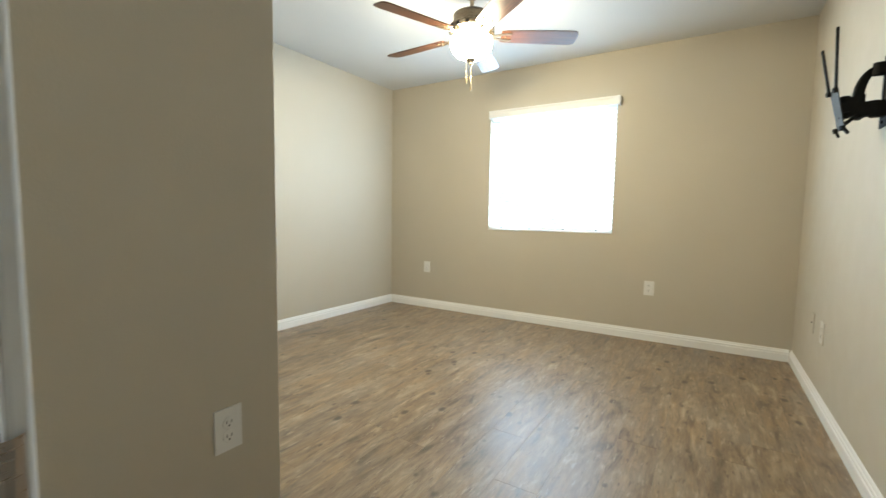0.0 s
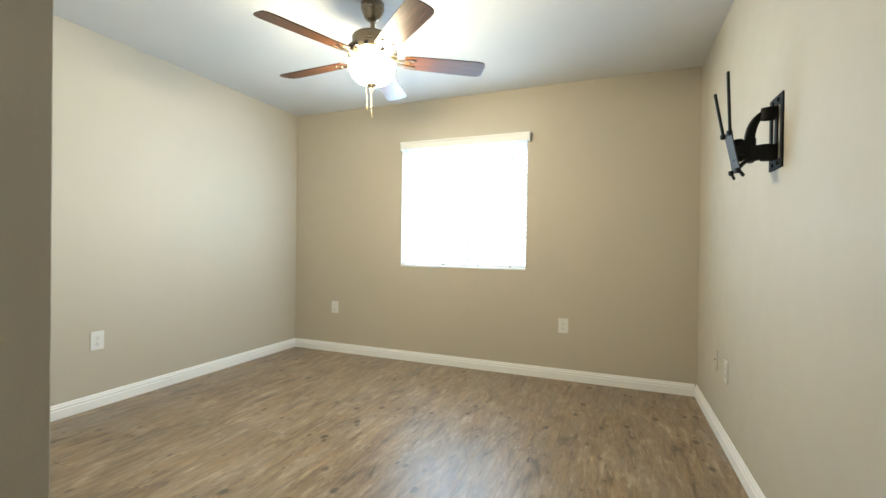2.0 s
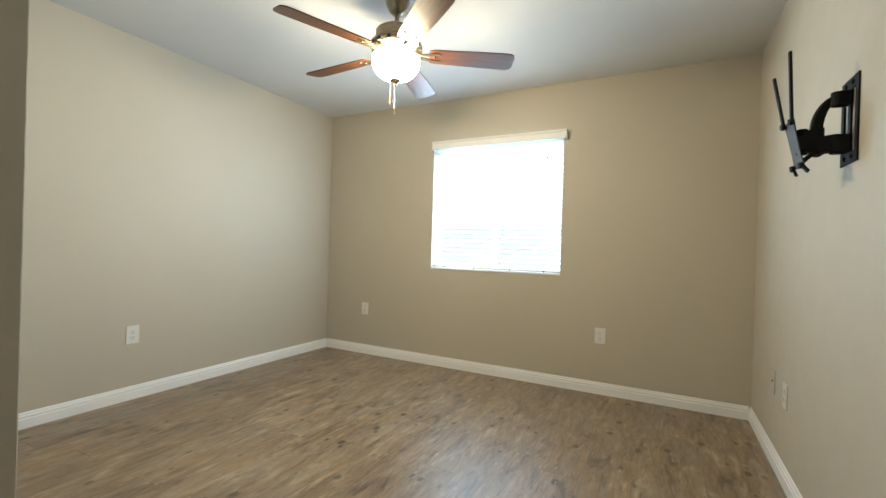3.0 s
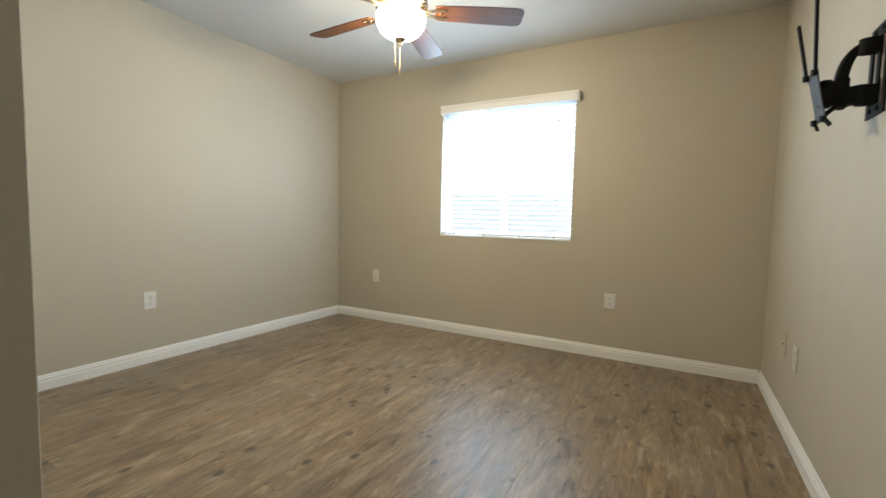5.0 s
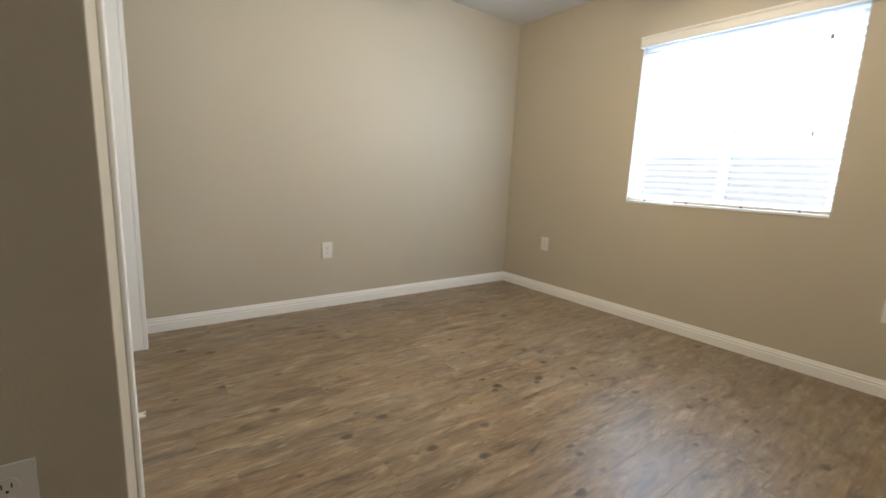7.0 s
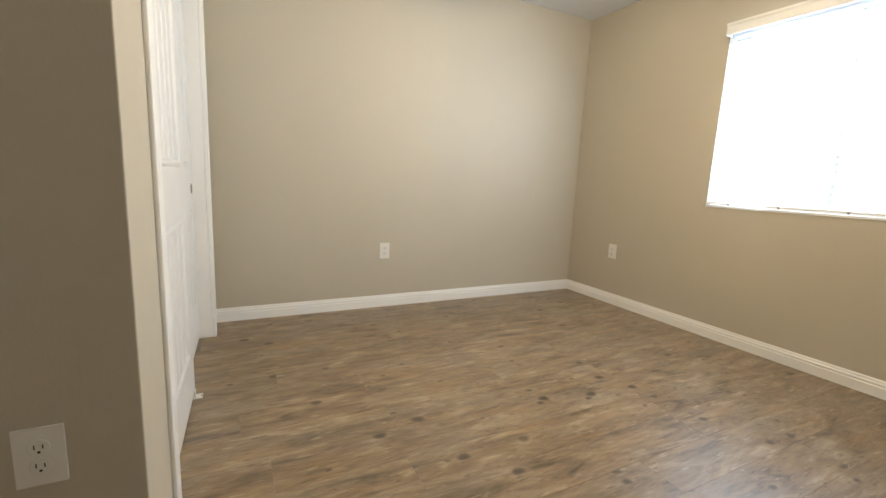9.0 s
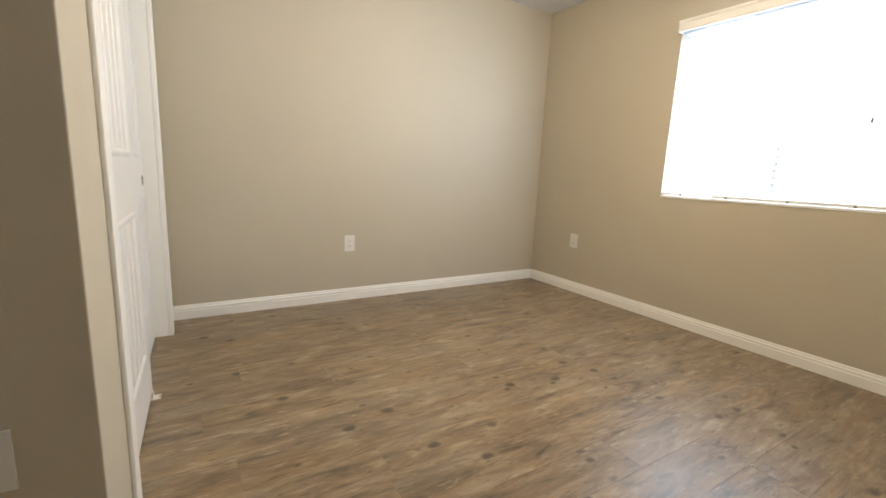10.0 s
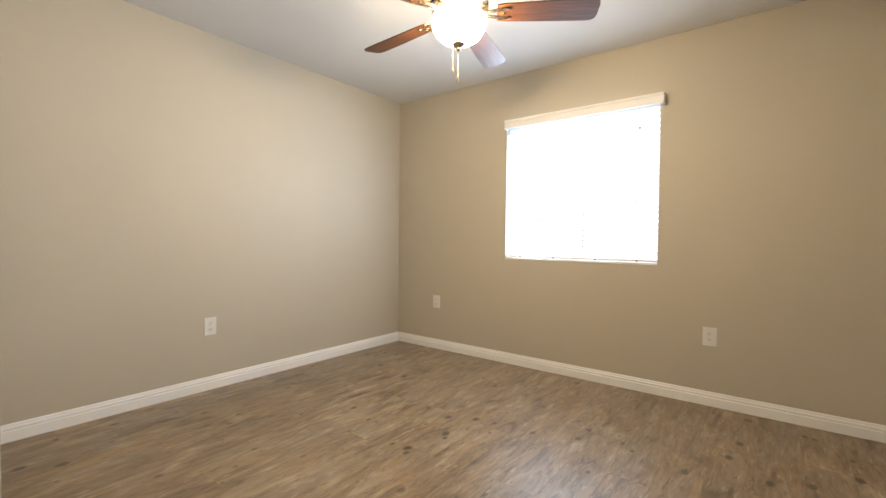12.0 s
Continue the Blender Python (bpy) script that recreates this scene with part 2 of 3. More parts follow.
bm = B()
box(bm, XL, WX0, YW, YW + 0.16, 0, H)
box(bm, WX1, XR, YW, YW + 0.16, 0, H)
box(bm, WX0, WX1, YW, YW + 0.16, 0, WZ0)
box(bm, WX0, WX1, YW, YW + 0.16, WZ1, H)
structure("wall_north", bm, WALL, "beige painted wall pierced by one bright window", "wall")


def closet_xy(u, v):
    p = CL @ Vector((u, v, 0))
    return p.x, p.y


OP0, OP1, OPZ = 0.323, 1.778, 2.05      # closet opening along the front
bm = B()
prism(bm, [(XN, YD1), (XN, YC), closet_xy(OP0 - 0.016, 0), closet_xy(OP0 - 0.016, 0.11), (XN - 0.11, closet_xy(0.11, 0.11)[1]), (XN - 0.11, YD1)], 0, H)
soft_edges = [e for e in bm.edges if all(abs(v.co.x - XN) < 1e-4 and abs(v.co.y - YC) < 1e-4 for v in e.verts)]
bmesh.ops.bevel(bm, geom=soft_edges, offset=0.003, segments=2, profile=0.5, affect="EDGES")
structure("wall_closet_end", bm, WALL, "beige painted wall end beside the closet", "wall")

bm = B()
box(bm, OP1 + 0.016, 2.044, 0, 0.11, 0, H, CL)
structure("wall_closet_far", bm, WALL, "narrow beige wall strip beyond the closet doors", "wall")
bm = B()
box(bm, OP0 - 0.016, OP1 + 0.016, 0, 0.11, OPZ + 0.016, H, CL)
structure("wall_closet_head", bm, WALL, "beige wall above the closet doors", "wall")

DX0, DX1, DZ = -0.14, 0.70, 2.05        # entry doorway
bm = B()
box(bm, XL, DX0 - 0.0185, YD0, YD1, 0, H)
box(bm, DX1, XR, YD0, YD1, 0, H)
box(bm, DX0, DX1, YD0, YD1, DZ, H)
structure("wall_south", bm, WALL, "beige wall with the open entry doorway", "wall")
# two unseen walls, added to enclose the space behind the doorway
bm = B()
box(bm, XL, XR, HALL - 0.12, HALL, 0, H)
structure("wall_hall_south", bm, WALL, "unseen beige wall added to close off the hall", "wall")
bm = B()
box(bm, -1.3, -1.18, HALL, YD0, 0, H)
structure("wall_hall_west", bm, WALL, "unseen beige wall added to close off the hall", "wall")

# baseboards with a stepped, rounded top
PROFILE = [(0, 0), (0.0155, 0), (0.0155, 0.052), (0.0145, 0.0545), (0.010, 0.056), (0.010, 0.0605), (0.0125, 0.062), (0.0125, 0.068), (0.0115, 0.072), (0.0075, 0.074), (0.0065, 0.081), (0.004, 0.088), (0.0025, 0.09), (0, 0.09)]


def baseboard(a, b, out):
    """A run on the floor from a to b whose face looks along out."""
    bm = B()
    a, b, out = Vector((*a, 0)), Vector((*b, 0)), Vector((*out, 0)).normalized()
    rows = [[bm.verts.new(p + out * d + Vector((0, 0, z + 0.0005))) for d, z in PROFILE] for p in (a, b)]
    n = len(PROFILE)
    for k in range(n):
        bm.faces.new((rows[0][k], rows[0][(k + 1) % n], rows[1][(k + 1) % n], rows[1][k]))
    bm.faces.new(rows[0])
    bm.faces.new(rows[1][::-1])
    structure("baseboard", bm, TRIM, "white moulded wooden baseboard along the wall", "baseboard")


far_y = closet_xy(2.044, 0)[1]
baseboard((XL, far_y), (XL, YW - 0.0005), (1, 0))
baseboard((XL + 0.0145, YW), (XR - 0.0145, YW), (0, -1))
baseboard((XR, YW - 0.0005), (XR, YD1), (-1, 0))
baseboard((XN, YD1), (XN, YC), (1, 0))
baseboard(closet_xy(0.0, 0), closet_xy(0.257, 0), (CL.to_3x3() @ Vector((0, -1, 0)))[:2])
baseboard((XN, YD1), (DX0 - 0.062, YD1), (0, 1))


def casing(name, boxes, m, label, category="trim"):
    bm = B()
    for q in boxes:
        box(bm, *q)
    bmesh.ops.transform(bm, matrix=m, verts=bm.verts)
    soften(bm, 0.004, 2)
    return structure(name, bm, TRIM, label, category)


# closet trim: casing boards and jamb liners
casing("trim", [(OP0 - 0.065, OP0, -0.013, 0.0, 0.0005, OPZ + 0.065)], CL, "white painted closet casing board")
casing("trim", [(OP1, OP1 + 0.065, -0.022, 0.0, 0.0005, OPZ + 0.065)], CL, "white painted closet casing board")
casing("trim", [(OP0 + 0.0005, OP1 - 0.0005, -0.022, 0.0, OPZ, OPZ + 0.065)], CL, "white painted closet head casing")
casing("trim", [(OP0 - 0.0155, OP0, 0.0005, 0.115, 0.0005, OPZ)], CL, "white painted closet jamb")
casing("trim", [(OP1, OP1 + 0.0155, 0.0005, 0.112, 0.0005, OPZ)], CL, "white painted closet jamb")
casing("trim", [(OP0, OP1, 0.0005, 0.112, OPZ, OPZ + 0.0155)], CL, "white painted closet head jamb")
# entry doorway trim
I4 = Matrix.Identity(4)
for x0, x1 in ((DX0 - 0.066, DX0 - 0.005), (DX1 - 0.004, DX1 + 0.06)):
    casing("trim", [(x0, x1, YD1, YD1 + 0.015, 0.0005, DZ + 0.06)], I4, "white painted door casing board")
casing("trim", [(DX0 - 0.018, DX0, YD0 + 0.0005, YD1 - 0.0005, 0.0005, DZ)], I4, "white painted door jamb")
casing("trim", [(DX0 + 0.0045, DX1 - 0.0045, YD1, YD1 + 0.015, DZ, DZ + 0.06)], I4, "white painted door head casing")

# ---- closet sliding doors ----
def panel_door(name, width, height, thick, m, label):
    """A moulded door: two sunk panels with vertical grooved planks; x along it, y into the closet."""
    d = thing(name, m, label, "closet door", "closet sliding doors")
    stile, sunk = 0.11, 0.004
    spans = ((0.195, 0.79), (0.99, height - 0.12))
    bm = B()
    box(bm, 0, stile, 0, thick, 0, height)
    box(bm, width - stile, width, 0, thick, 0, height)
    for z0, z1 in ((0, spans[0][0]), (spans[0][1], spans[1][0]), (spans[1][1], height)):
        box(bm, stile, width - stile, 0, thick, z0, z1)
    part("stiles_and_rails", bm, DOOR, d)
    for z0, z1 in spans:
        bm = B()
        # raised moulding round the panel
        x0, x1, w = stile, width - stile, 0.026
        rings = []
        for inset, y in ((0.0, 0.001), (0.004, -0.002), (0.012, -0.004), (0.019, -0.002), (w, sunk)):
            rings.append([bm.verts.new((x, y, z)) for x, z in ((x0 + inset, z0 + inset), (x1 - inset, z0 + inset), (x1 - inset, z1 - inset), (x0 + inset, z1 - inset))])
        for r0, r1 in zip(rings, rings[1:]):
            for k in range(4):
                bm.faces.new((r0[k], r0[(k + 1) % 4], r1[(k + 1) % 4], r1[k]))
        part("panel_moulding", bm, DOOR, d)
        n = 5
        step = (x1 - x0 - 2 * w) / n
        for k in range(n):
            bm = B()
            a, b = x0 + w + k * step + 0.001, x0 + w + (k + 1) * step - 0.001
            cut = [(a, sunk + 0.012), (a + 0.003, sunk + 0.006), (a + 0.012, sunk - 0.001), (b - 0.012, sunk - 0.001), (b - 0.003, sunk + 0.006), (b, sunk + 0.012), (b, thick - 0.004), (a, thick - 0.004)]
            prism(bm, cut, z0 + w, z1 - w)
            part("panel_board", bm, DOOR, d)
        bm = B()
        box(bm, x0, x1, sunk + 0.013, thick - 0.006, z0, z1)
        part("panel_backing", bm, DOOR, d)
    return d


DW = 0.757
front_door = panel_door("closet_door", DW, 2.0, 0.032, CL @ pose(OP0 + 0.003, 0.026, 0.012), "white two-panel sliding closet door on the front track, closed")
back_door = panel_door("closet_door", DW, 2.0, 0.032, CL @ pose(OP1 - DW - 0.003, 0.067, 0.012), "white two-panel sliding closet door behind the other, closed")
for d, x in ((front_door, 0.06), (back_door, DW - 0.06)):
    bm = B()
    lathe(bm, [(0.0, 0.006), (0.018, 0.006), (0.022, -0.001), (0.027, -0.003), (0.029, 0.0)], 24, pose(x, 0, 0.875, -90, 0, 0))
    part("finger_pull", bm, NICKEL, d, "round dark recessed finger pull", True)
    bm = B()
    lathe(bm, [(0.0, -0.0012), (0.019, -0.0012), (0.019, 0.002)], 20, pose(x, -0.0005, 0.875, 90, 0, 0))
    part("finger_pull_cup", bm, DARK, d)

guide = thing("floor_guide", CL @ pose(OP0 + DW - 0.05, 0.0, 0), "small white plastic guide for the sliding doors", "door guide")
bm = B()
box(bm, -0.022, 0.022, -0.008, 0.108, 0.0003, 0.005)
part("guide_base", bm, PLATE, guide)
for y in (0.02, 0.0625, 0.105):
    bm = B()
    box(bm, -0.014, 0.014, y - 0.0018, y + 0.0018, 0.005, 0.034)
    part("guide_fin", bm, PLATE, guide)
bm = B()
tube(bm, (0, -0.006, 0.005), (0, -0.006, 0.0085), 0.005)
part("guide_screw", bm, STEEL, guide)
bm = B()
box(bm, OP0 + 0.001, OP1 - 0.001, 0.02, 0.10, OPZ - 0.03, OPZ - 0.0005, CL)
tagged(new("closet_track", mesh_of("closet_track", bm, STEEL)), "grey metal track above the sliding closet doors", "door track")

# ---- entry door, open against the wall ----
entry = thing("door_1", pose(0.688, 0.442, 0.0, 0, 0, 90.3), "white entry door standing open beside the wall", "door")
entry["kind"] = "structure"
bm = B()
box(bm, 0.0, 0.80, -0.0175, 0.0175, 0.004, 2.02)
soften(bm, 0.002, 1)
part("door_leaf", bm, DOOR, entry)
for side in (1, -1):
    bm = B()
    lathe(bm, [(0.0, 0.0), (0.032, 0.0), (0.0325, 0.003), (0.029, 0.007), (0.014, 0.009), (0.0115, 0.014), (0.0115, 0.024), (0.015, 0.028),
               (0.023, 0.033), (0.0265, 0.041), (0.0265, 0.048), (0.023, 0.056), (0.015, 0.061), (0.0, 0.063)], 32, pose(0.74, side * 0.0177, 0.915, -90 * side, 0, 0))
    part("door_knob", bm, NICKEL, entry, "rounded satin nickel door knob", True)
bm = B()
box(bm, 0.7995, 0.8012, -0.0125, 0.0125, 0.885, 0.945)
part("latch_plate", bm, NICKEL, entry)
for z in (0.2, 1.0, 1.8):
    bm = B()
    tube(bm, (-0.006, 0.0215, z - 0.045), (-0.006, 0.0215, z + 0.045), 0.006)
    part("hinge", bm, NICKEL, entry)

strike = thing("strike_plate", pose(DX0, YD1, 0.86), "bronze latch strike plate on the white door jamb", "strike plate")
bm = B()
box(bm, 0.0002, 0.0018, -0.05, -0.004, -0.032, 0.032)
soften(bm, 0.0006, 1)
part("plate", bm, NICKEL, strike)
bm = B()
for k in range(5):
    a0, a1 = radians(22 * k), radians(22 * (k + 1))
    q = [(0.0018 - r * (1 - math.cos(a)), -0.004 + r * math.sin(a)) for a, r in ((a0, 0.017), (a1, 0.017), (a1, 0.0155), (a0, 0.0155))]
    prism(bm, q, -0.026, 0.026)
part("curled_lip", bm, NICKEL, strike)
# solid dark block in place of the shaded opening
bm = B()
box(bm, 0.0012, 0.0022, -0.034, -0.020, -0.014, 0.014)
part("latch_hole", bm, DARK, strike)
for z in (-0.024, 0.024):
    bm = B()
    lathe(bm, [(0, 0.0012), (0.0035, 0.001), (0.0042, 0)], 10, pose(0.0018, -0.027, z, 0, 90, 0))
    part("screw", bm, NICKEL, strike)

# ---- window and blind ----
window = thing("window_1", pose((WX0 + WX1) / 2, YW, WZ0), "white vinyl two-pane sliding window behind a blind", "window")
window["kind"] = "structure"
W, HW = WX1 - WX0, WZ1 - WZ0
bm = B()
for q in ((-W / 2, -W / 2 + 0.045, 0, HW), (W / 2 - 0.045, W / 2, 0, HW), (-W / 2 + 0.045, W / 2 - 0.045, 0, 0.045), (-W / 2 + 0.045, W / 2 - 0.045, HW - 0.045, HW), (-0.025, 0.025, 0.045, HW - 0.045)):
    box(bm, q[0], q[1], 0.1, 0.155, q[2], q[3])
part("window_frame", bm, VINYL, window)
for x0, x1 in ((-W / 2 + 0.045, -0.025), (0.025, W / 2 - 0.045)):
    bm = B()
    box(bm, x0, x1, 0.125, 0.13, 0.045, HW - 0.045)
    part("pane", bm, GLASS, window).visible_shadow = False
bm = B()
box(bm, -W / 2 + 0.001, W / 2 - 0.001, -0.006, 0.098, 0.0005, 0.014)
soften(bm, 0.003, 2)
part("window_sill", bm, TRIM, window)

blind = thing("window_blind", pose((WX0 + WX1) / 2, YW, 0), "white horizontal slat blind, lowered, glowing with daylight", "window blind")
BW = W - 0.012
bm = B()
box(bm, -BW / 2, BW / 2, 0.006, 0.05, WZ1 - 0.045, WZ1 - 0.001)
part("headrail", bm, VINYL, blind)
# valance with returns, standing proud of the wall
VX0, VX1 = -1.664 - (WX0 + WX1) / 2, -0.452 - (WX0 + WX1) / 2
bm = B()
vp = [(-0.050, 1.984), (-0.056, 1.986), (-0.058, 1.992), (-0.053, 2.000), (-0.053, 2.037), (-0.059, 2.045), (-0.060, 2.057), (-0.046, 2.057), (-0.046, 1.984)]
ends = [[bm.verts.new((x, y, z)) for y, z in vp] for x in (VX0, VX1)]
for k in range(len(vp)):
    bm.faces.new((ends[0][k], ends[0][(k + 1) % len(vp)], ends[1][(k + 1) % len(vp)], ends[1][k]))
bm.faces.new(ends[0])
bm.faces.new(ends[1][::-1])
part("valance", bm, VINYL, blind, "white moulded valance over the slats")
for x in (VX0, VX1 - 0.008):
    bm = B()
    box(bm, x, x + 0.008, -0.0455, -0.001, 1.984, 2.057)
    part("valance_return", bm, VINYL, blind)
SLATS = 26
top, bottom = WZ1 - 0.06, WZ0 + 0.058
slat_mesh = None
for k in range(SLATS):
    z = bottom + (top - bottom) * k / (SLATS - 1)
    if slat_mesh is None:
        bm = B()
        pts = [(-0.025, -0.0013), (-0.012, 0.0012), (0.0, 0.002), (0.012, 0.0012), (0.025, -0.0013)]
        loop = [(y, zz + 0.0028) for y, zz in pts] + [(y, zz) for y, zz in pts[::-1]]
        e = [[bm.verts.new((x, y, zz)) for y, zz in loop] for x in (-BW / 2, BW / 2)]
        for i in range(len(loop)):
            bm.faces.new((e[0][i], e[0][(i + 1) % len(loop)], e[1][(i + 1) % len(loop)], e[1][i]))
        bm.faces.new(e[0])
        bm.faces.new(e[1][::-1])
        slat_mesh = mesh_of("slat", bm, SLAT)
    s = new("slat", slat_mesh)
    s.parent = blind
    s.matrix_basis = pose(0, 0.034, z, -13 + 1.5 * math.sin(k * 2.3), 0.06 * math.sin(k * 1.7), 0)
bm = B()
box(bm, -BW / 2, BW / 2, 0.012, 0.056, WZ0 + 0.018, WZ0 + 0.036)
soften(bm, 0.003, 2)
part("bottom_rail", bm, VINYL, blind)
for f in (-0.39, -0.14, 0.14, 0.39):
    for y in (0.008, 0.06):
        bm = B()
        tube(bm, (f * BW, y, WZ0 + 0.02), (f * BW, y, WZ1 - 0.045), 0.0011, 6)
        part("ladder_cord", bm, CORD, blind)
    bm = B()
    lathe(bm, [(0, 0), (0.007, 0), (0.007, 0.004), (0, 0.005)], 12, pose(f * BW, 0.0115, WZ0 + 0.024, 90, 0, 0))
    part("cord_button", bm, TASSEL, blind)
for x, z in ((0.465, 1.865), (0.455, 1.36)):
    bm = B()
    tube(bm, (x, -0.002, z), (x, -0.002, 2.0), 0.001, 6)
    part("pull_cord", bm, CORD, blind)
    bm = B()
    lathe(bm, [(0, -0.028), (0.007, -0.026), (0.0085, -0.018), (0.005, -0.003), (0.002, 0.001), (0, 0.001)], 12, pose(x, -0.002, z))
    part("tassel", bm, TASSEL, blind, "small grey cord tassel", True)


# ---- outside the window ----
# added glowing panel that makes the view through the slats burn out white
SKY_GLOW = material("glowing_sky_panel", (0.8, 0.8, 0.8), 1.0)
bsdf(SKY_GLOW).inputs["Emission Color"].default_value = (0.93, 0.97, 1.0, 1)
bsdf(SKY_GLOW).inputs["Emission Strength"].default_value = 3.5
BLOCK = painted("pale_block_wall", (0.88, 0.87, 0.85), 0.9, 40, 0.003, 0.12)
GROUND = painted("pale_gravel_ground", (0.6, 0.56, 0.5), 0.95, 25, 0.01, 0.2)
bm = B()
box(bm, -90, 90, YW + 0.17, YW + 170, -0.3, -0.15)
structure("ground", bm, GROUND, "pale sunlit gravel ground outside the window", "ground")
bm = B()
box(bm, -70, 70, YW + 60, YW + 60.2, -0.15, 45)
structure("backdrop", bm, SKY_GLOW, "glowing white panel standing in for the daylight sky", "sky")
bm = B()
box(bm, -9, 9, YW + 3.6, YW + 3.8, -0.15, 1.5)
structure("garden_wall", bm, BLOCK, "pale garden wall outside the window", "wall")

# ---- outlets ----
def outlet(m, label, plastic=PLATE, coax=False):
    """A wall plate; x across, z up, y out of the wall is negative."""
    o = thing("wall_outlet", m, label, "outlet", "wall outlets")
    bm = B()
    box(bm, -0.039, 0.039, -0.0055, 0, -0.06, 0.06)
    soften(bm, 0.003, 2)
    part("cover_plate", bm, plastic, o)
    if coax:
        bm = B()
        tube(bm, (0, -0.005, 0), (0, -0.007, 0), 0.0055, 6)
        tube(bm, (0, -0.007, 0), (0, -0.010, 0), 0.0038, 12)
        part("coax_connector", bm, DARK, o, "dark round cable connector")
        return o
    for z in (0.0195, -0.0195):
        bm = B()
        lathe(bm, [(0, 0), (0.0172, 0), (0.0172, 0.0016), (0.0165, 0.0022), (0, 0.0022)], 28, pose(0, -0.0053, z, 90, 0, 0))
        face = part("receptacle", bm, plastic, o)
        # dark raised pieces draw the shade inside the openings; nothing is recessed
        for x0, x1, z0, z1 in ((-0.0075, -0.0055, -0.002, 0.0075), (0.0055, 0.0075, -0.002, 0.0065)):
            bm = B()
            box(bm, x0, x1, -0.0079, -0.0072, z + z0, z + z1)
            part("slot", bm, DARK, face)
        bm = B()
        lathe(bm, [(0, 0), (0.0026, 0), (0.0026, 0.0006), (0, 0.0006)], 10, pose(0, -0.0073, z - 0.0085, 90, 0, 0))
        part("ground_hole", bm, DARK, face)
    bm = B()
    lathe(bm, [(0, 0), (0.003, 0), (0.0024, 0.0012), (0, 0.0015)], 12, pose(0, -0.0054, 0, 90, 0, 0))
    part("plate_screw", bm, plastic, o)
    return o


outlet(pose(XL, 2.39, 0.439, 0, 0, 90), "white duplex outlet low on the beige wall")
outlet(pose(-2.416, YW, 0.454), "white duplex outlet near the room corner")
outlet(pose(-0.164, YW, 0.447), "white duplex outlet below the window wall")
outlet(pose(XR, 3.39, 0.421, 0, 0, -90), "pale outlet plate toned towards the bracket wall", WALL_TONED)
outlet(pose(XR, 3.645, 0.427, 0, 0, -90), "wall-coloured plate with a dark cable connector", WALL, True)
outlet(pose(XN, 0.985, 0.438, 0, 0, 90), "white duplex outlet on the closet end wall")

# ---- tv bracket on the east wall ----
mount = thing("tv_wall_mount", pose(XR, 2.666, 1.548, 0, 0, -90), "black articulated screen bracket with nothing hung on it", "tv mount")
# x runs towards -y of the room, -y of the bracket comes out of the wall
bm = B()
hw, hh = 0.072, 0.142
for x0, x1, z0, z1 in ((-hw, -0.048, -hh, hh), (0.048, hw, -hh, hh), (-0.048, 0.048, -hh, -0.105), (-0.048, 0.048, 0.105, hh), (-0.012, 0.012, -0.105, 0.105)):
    box(bm, x0, x1, -0.006, -0.0005, z0, z1)
bmesh.ops.remove_doubles(bm, verts=bm.verts, dist=1e-5)
part("wall_plate", bm, BLACK, mount, "tall slotted black wall plate")
for z in (0.122, -0.122):
    for x in (-0.03, 0.03):
        bm = B()
        lathe(bm, [(0, 0), (0.008, 0), (0.008, 0.003), (0.006, 0.006), (0, 0.006)], 6, pose(x, -0.0058, z, 90, 0, 0))
        part("bolt", bm, BLACK, mount)
for z0, z1 in ((0.055, 0.10), (-0.105, -0.045)):
    bm = B()
    tube(bm, (0.0, -0.035, z0), (0.0, -0.035, z1), 0.02, 16)
    box(bm, -0.02, 0.02, -0.035, -0.0055, z0, z1)
    part("pivot", bm, BLACK, mount, "", True)


def bar(name, a, b, height, width, mat, parent):
    """A flat arm that stands on edge between two points, with rounded ends."""
    a, b = Vector(a), Vector(b)
    bm = B()
    n = (b - a).length
    pts = []
    for k in range(9):
        ang = math.pi / 2 + math.pi * k / 8
        pts.append((math.cos(ang) * width / 2, math.sin(ang) * width / 2))
    for k in range(9):
        ang = -math.pi / 2 + math.pi * k / 8
        pts.append((n + math.cos(ang) * width / 2, math.sin(ang) * width / 2))
    vs = prism(bm, pts, -height / 2, height / 2)
    yaw = math.degrees(math.atan2(b.y - a.y, b.x - a.x))
    bmesh.ops.transform(bm, matrix=pose(*a, 0, 0, yaw), verts=vs)
    return part(name, bm, mat, parent)


bar("arm", (0.0, -0.04, -0.07), (-0.03, -0.082, -0.07), 0.055, 0.036, BLACK, mount)
bar("arm", (-0.028, -0.08, -0.055), (-0.018, -0.122, -0.055), 0.075, 0.034, BLACK, mount)
bm = B()
tube(bm, (-0.028, -0.08, -0.1), (-0.028, -0.08, -0.01), 0.019, 16)
part("elbow_joint", bm, BLACK, mount, "", True)
bm = B()
tube(bm, (-0.018, -0.124, -0.10), (-0.018, -0.124, -0.012), 0.016, 14)
part("tilt_joint", bm, BLACK, mount, "", True)
# curved cable cover on the upper arm
bm = B()
prev = None
for k in range(9):
    ang = radians(90 * k / 8)
    c = Vector((-0.002 - 0.026 * math.sin(ang), -0.025 - 0.058 * math.sin(ang), -0.02 + 0.11 * math.cos(ang)))
    ring = [bm.verts.new(c + Vector((dx, dy, 0))) for dx, dy in ((-0.016, -0.012), (-0.011, -0.018), (0.011, -0.018), (0.016, -0.012), (0.016, 0.014), (-0.016, 0.014))]
    if prev:
        for i in range(6):
            bm.faces.new((prev[i], prev[(i + 1) % 6], ring[(i + 1) % 6], ring[i]))
    else:
        bm.faces.new(ring[::-1])
    prev = ring
bm.faces.new(prev)
part("cable_cover", bm, BLACK, mount)
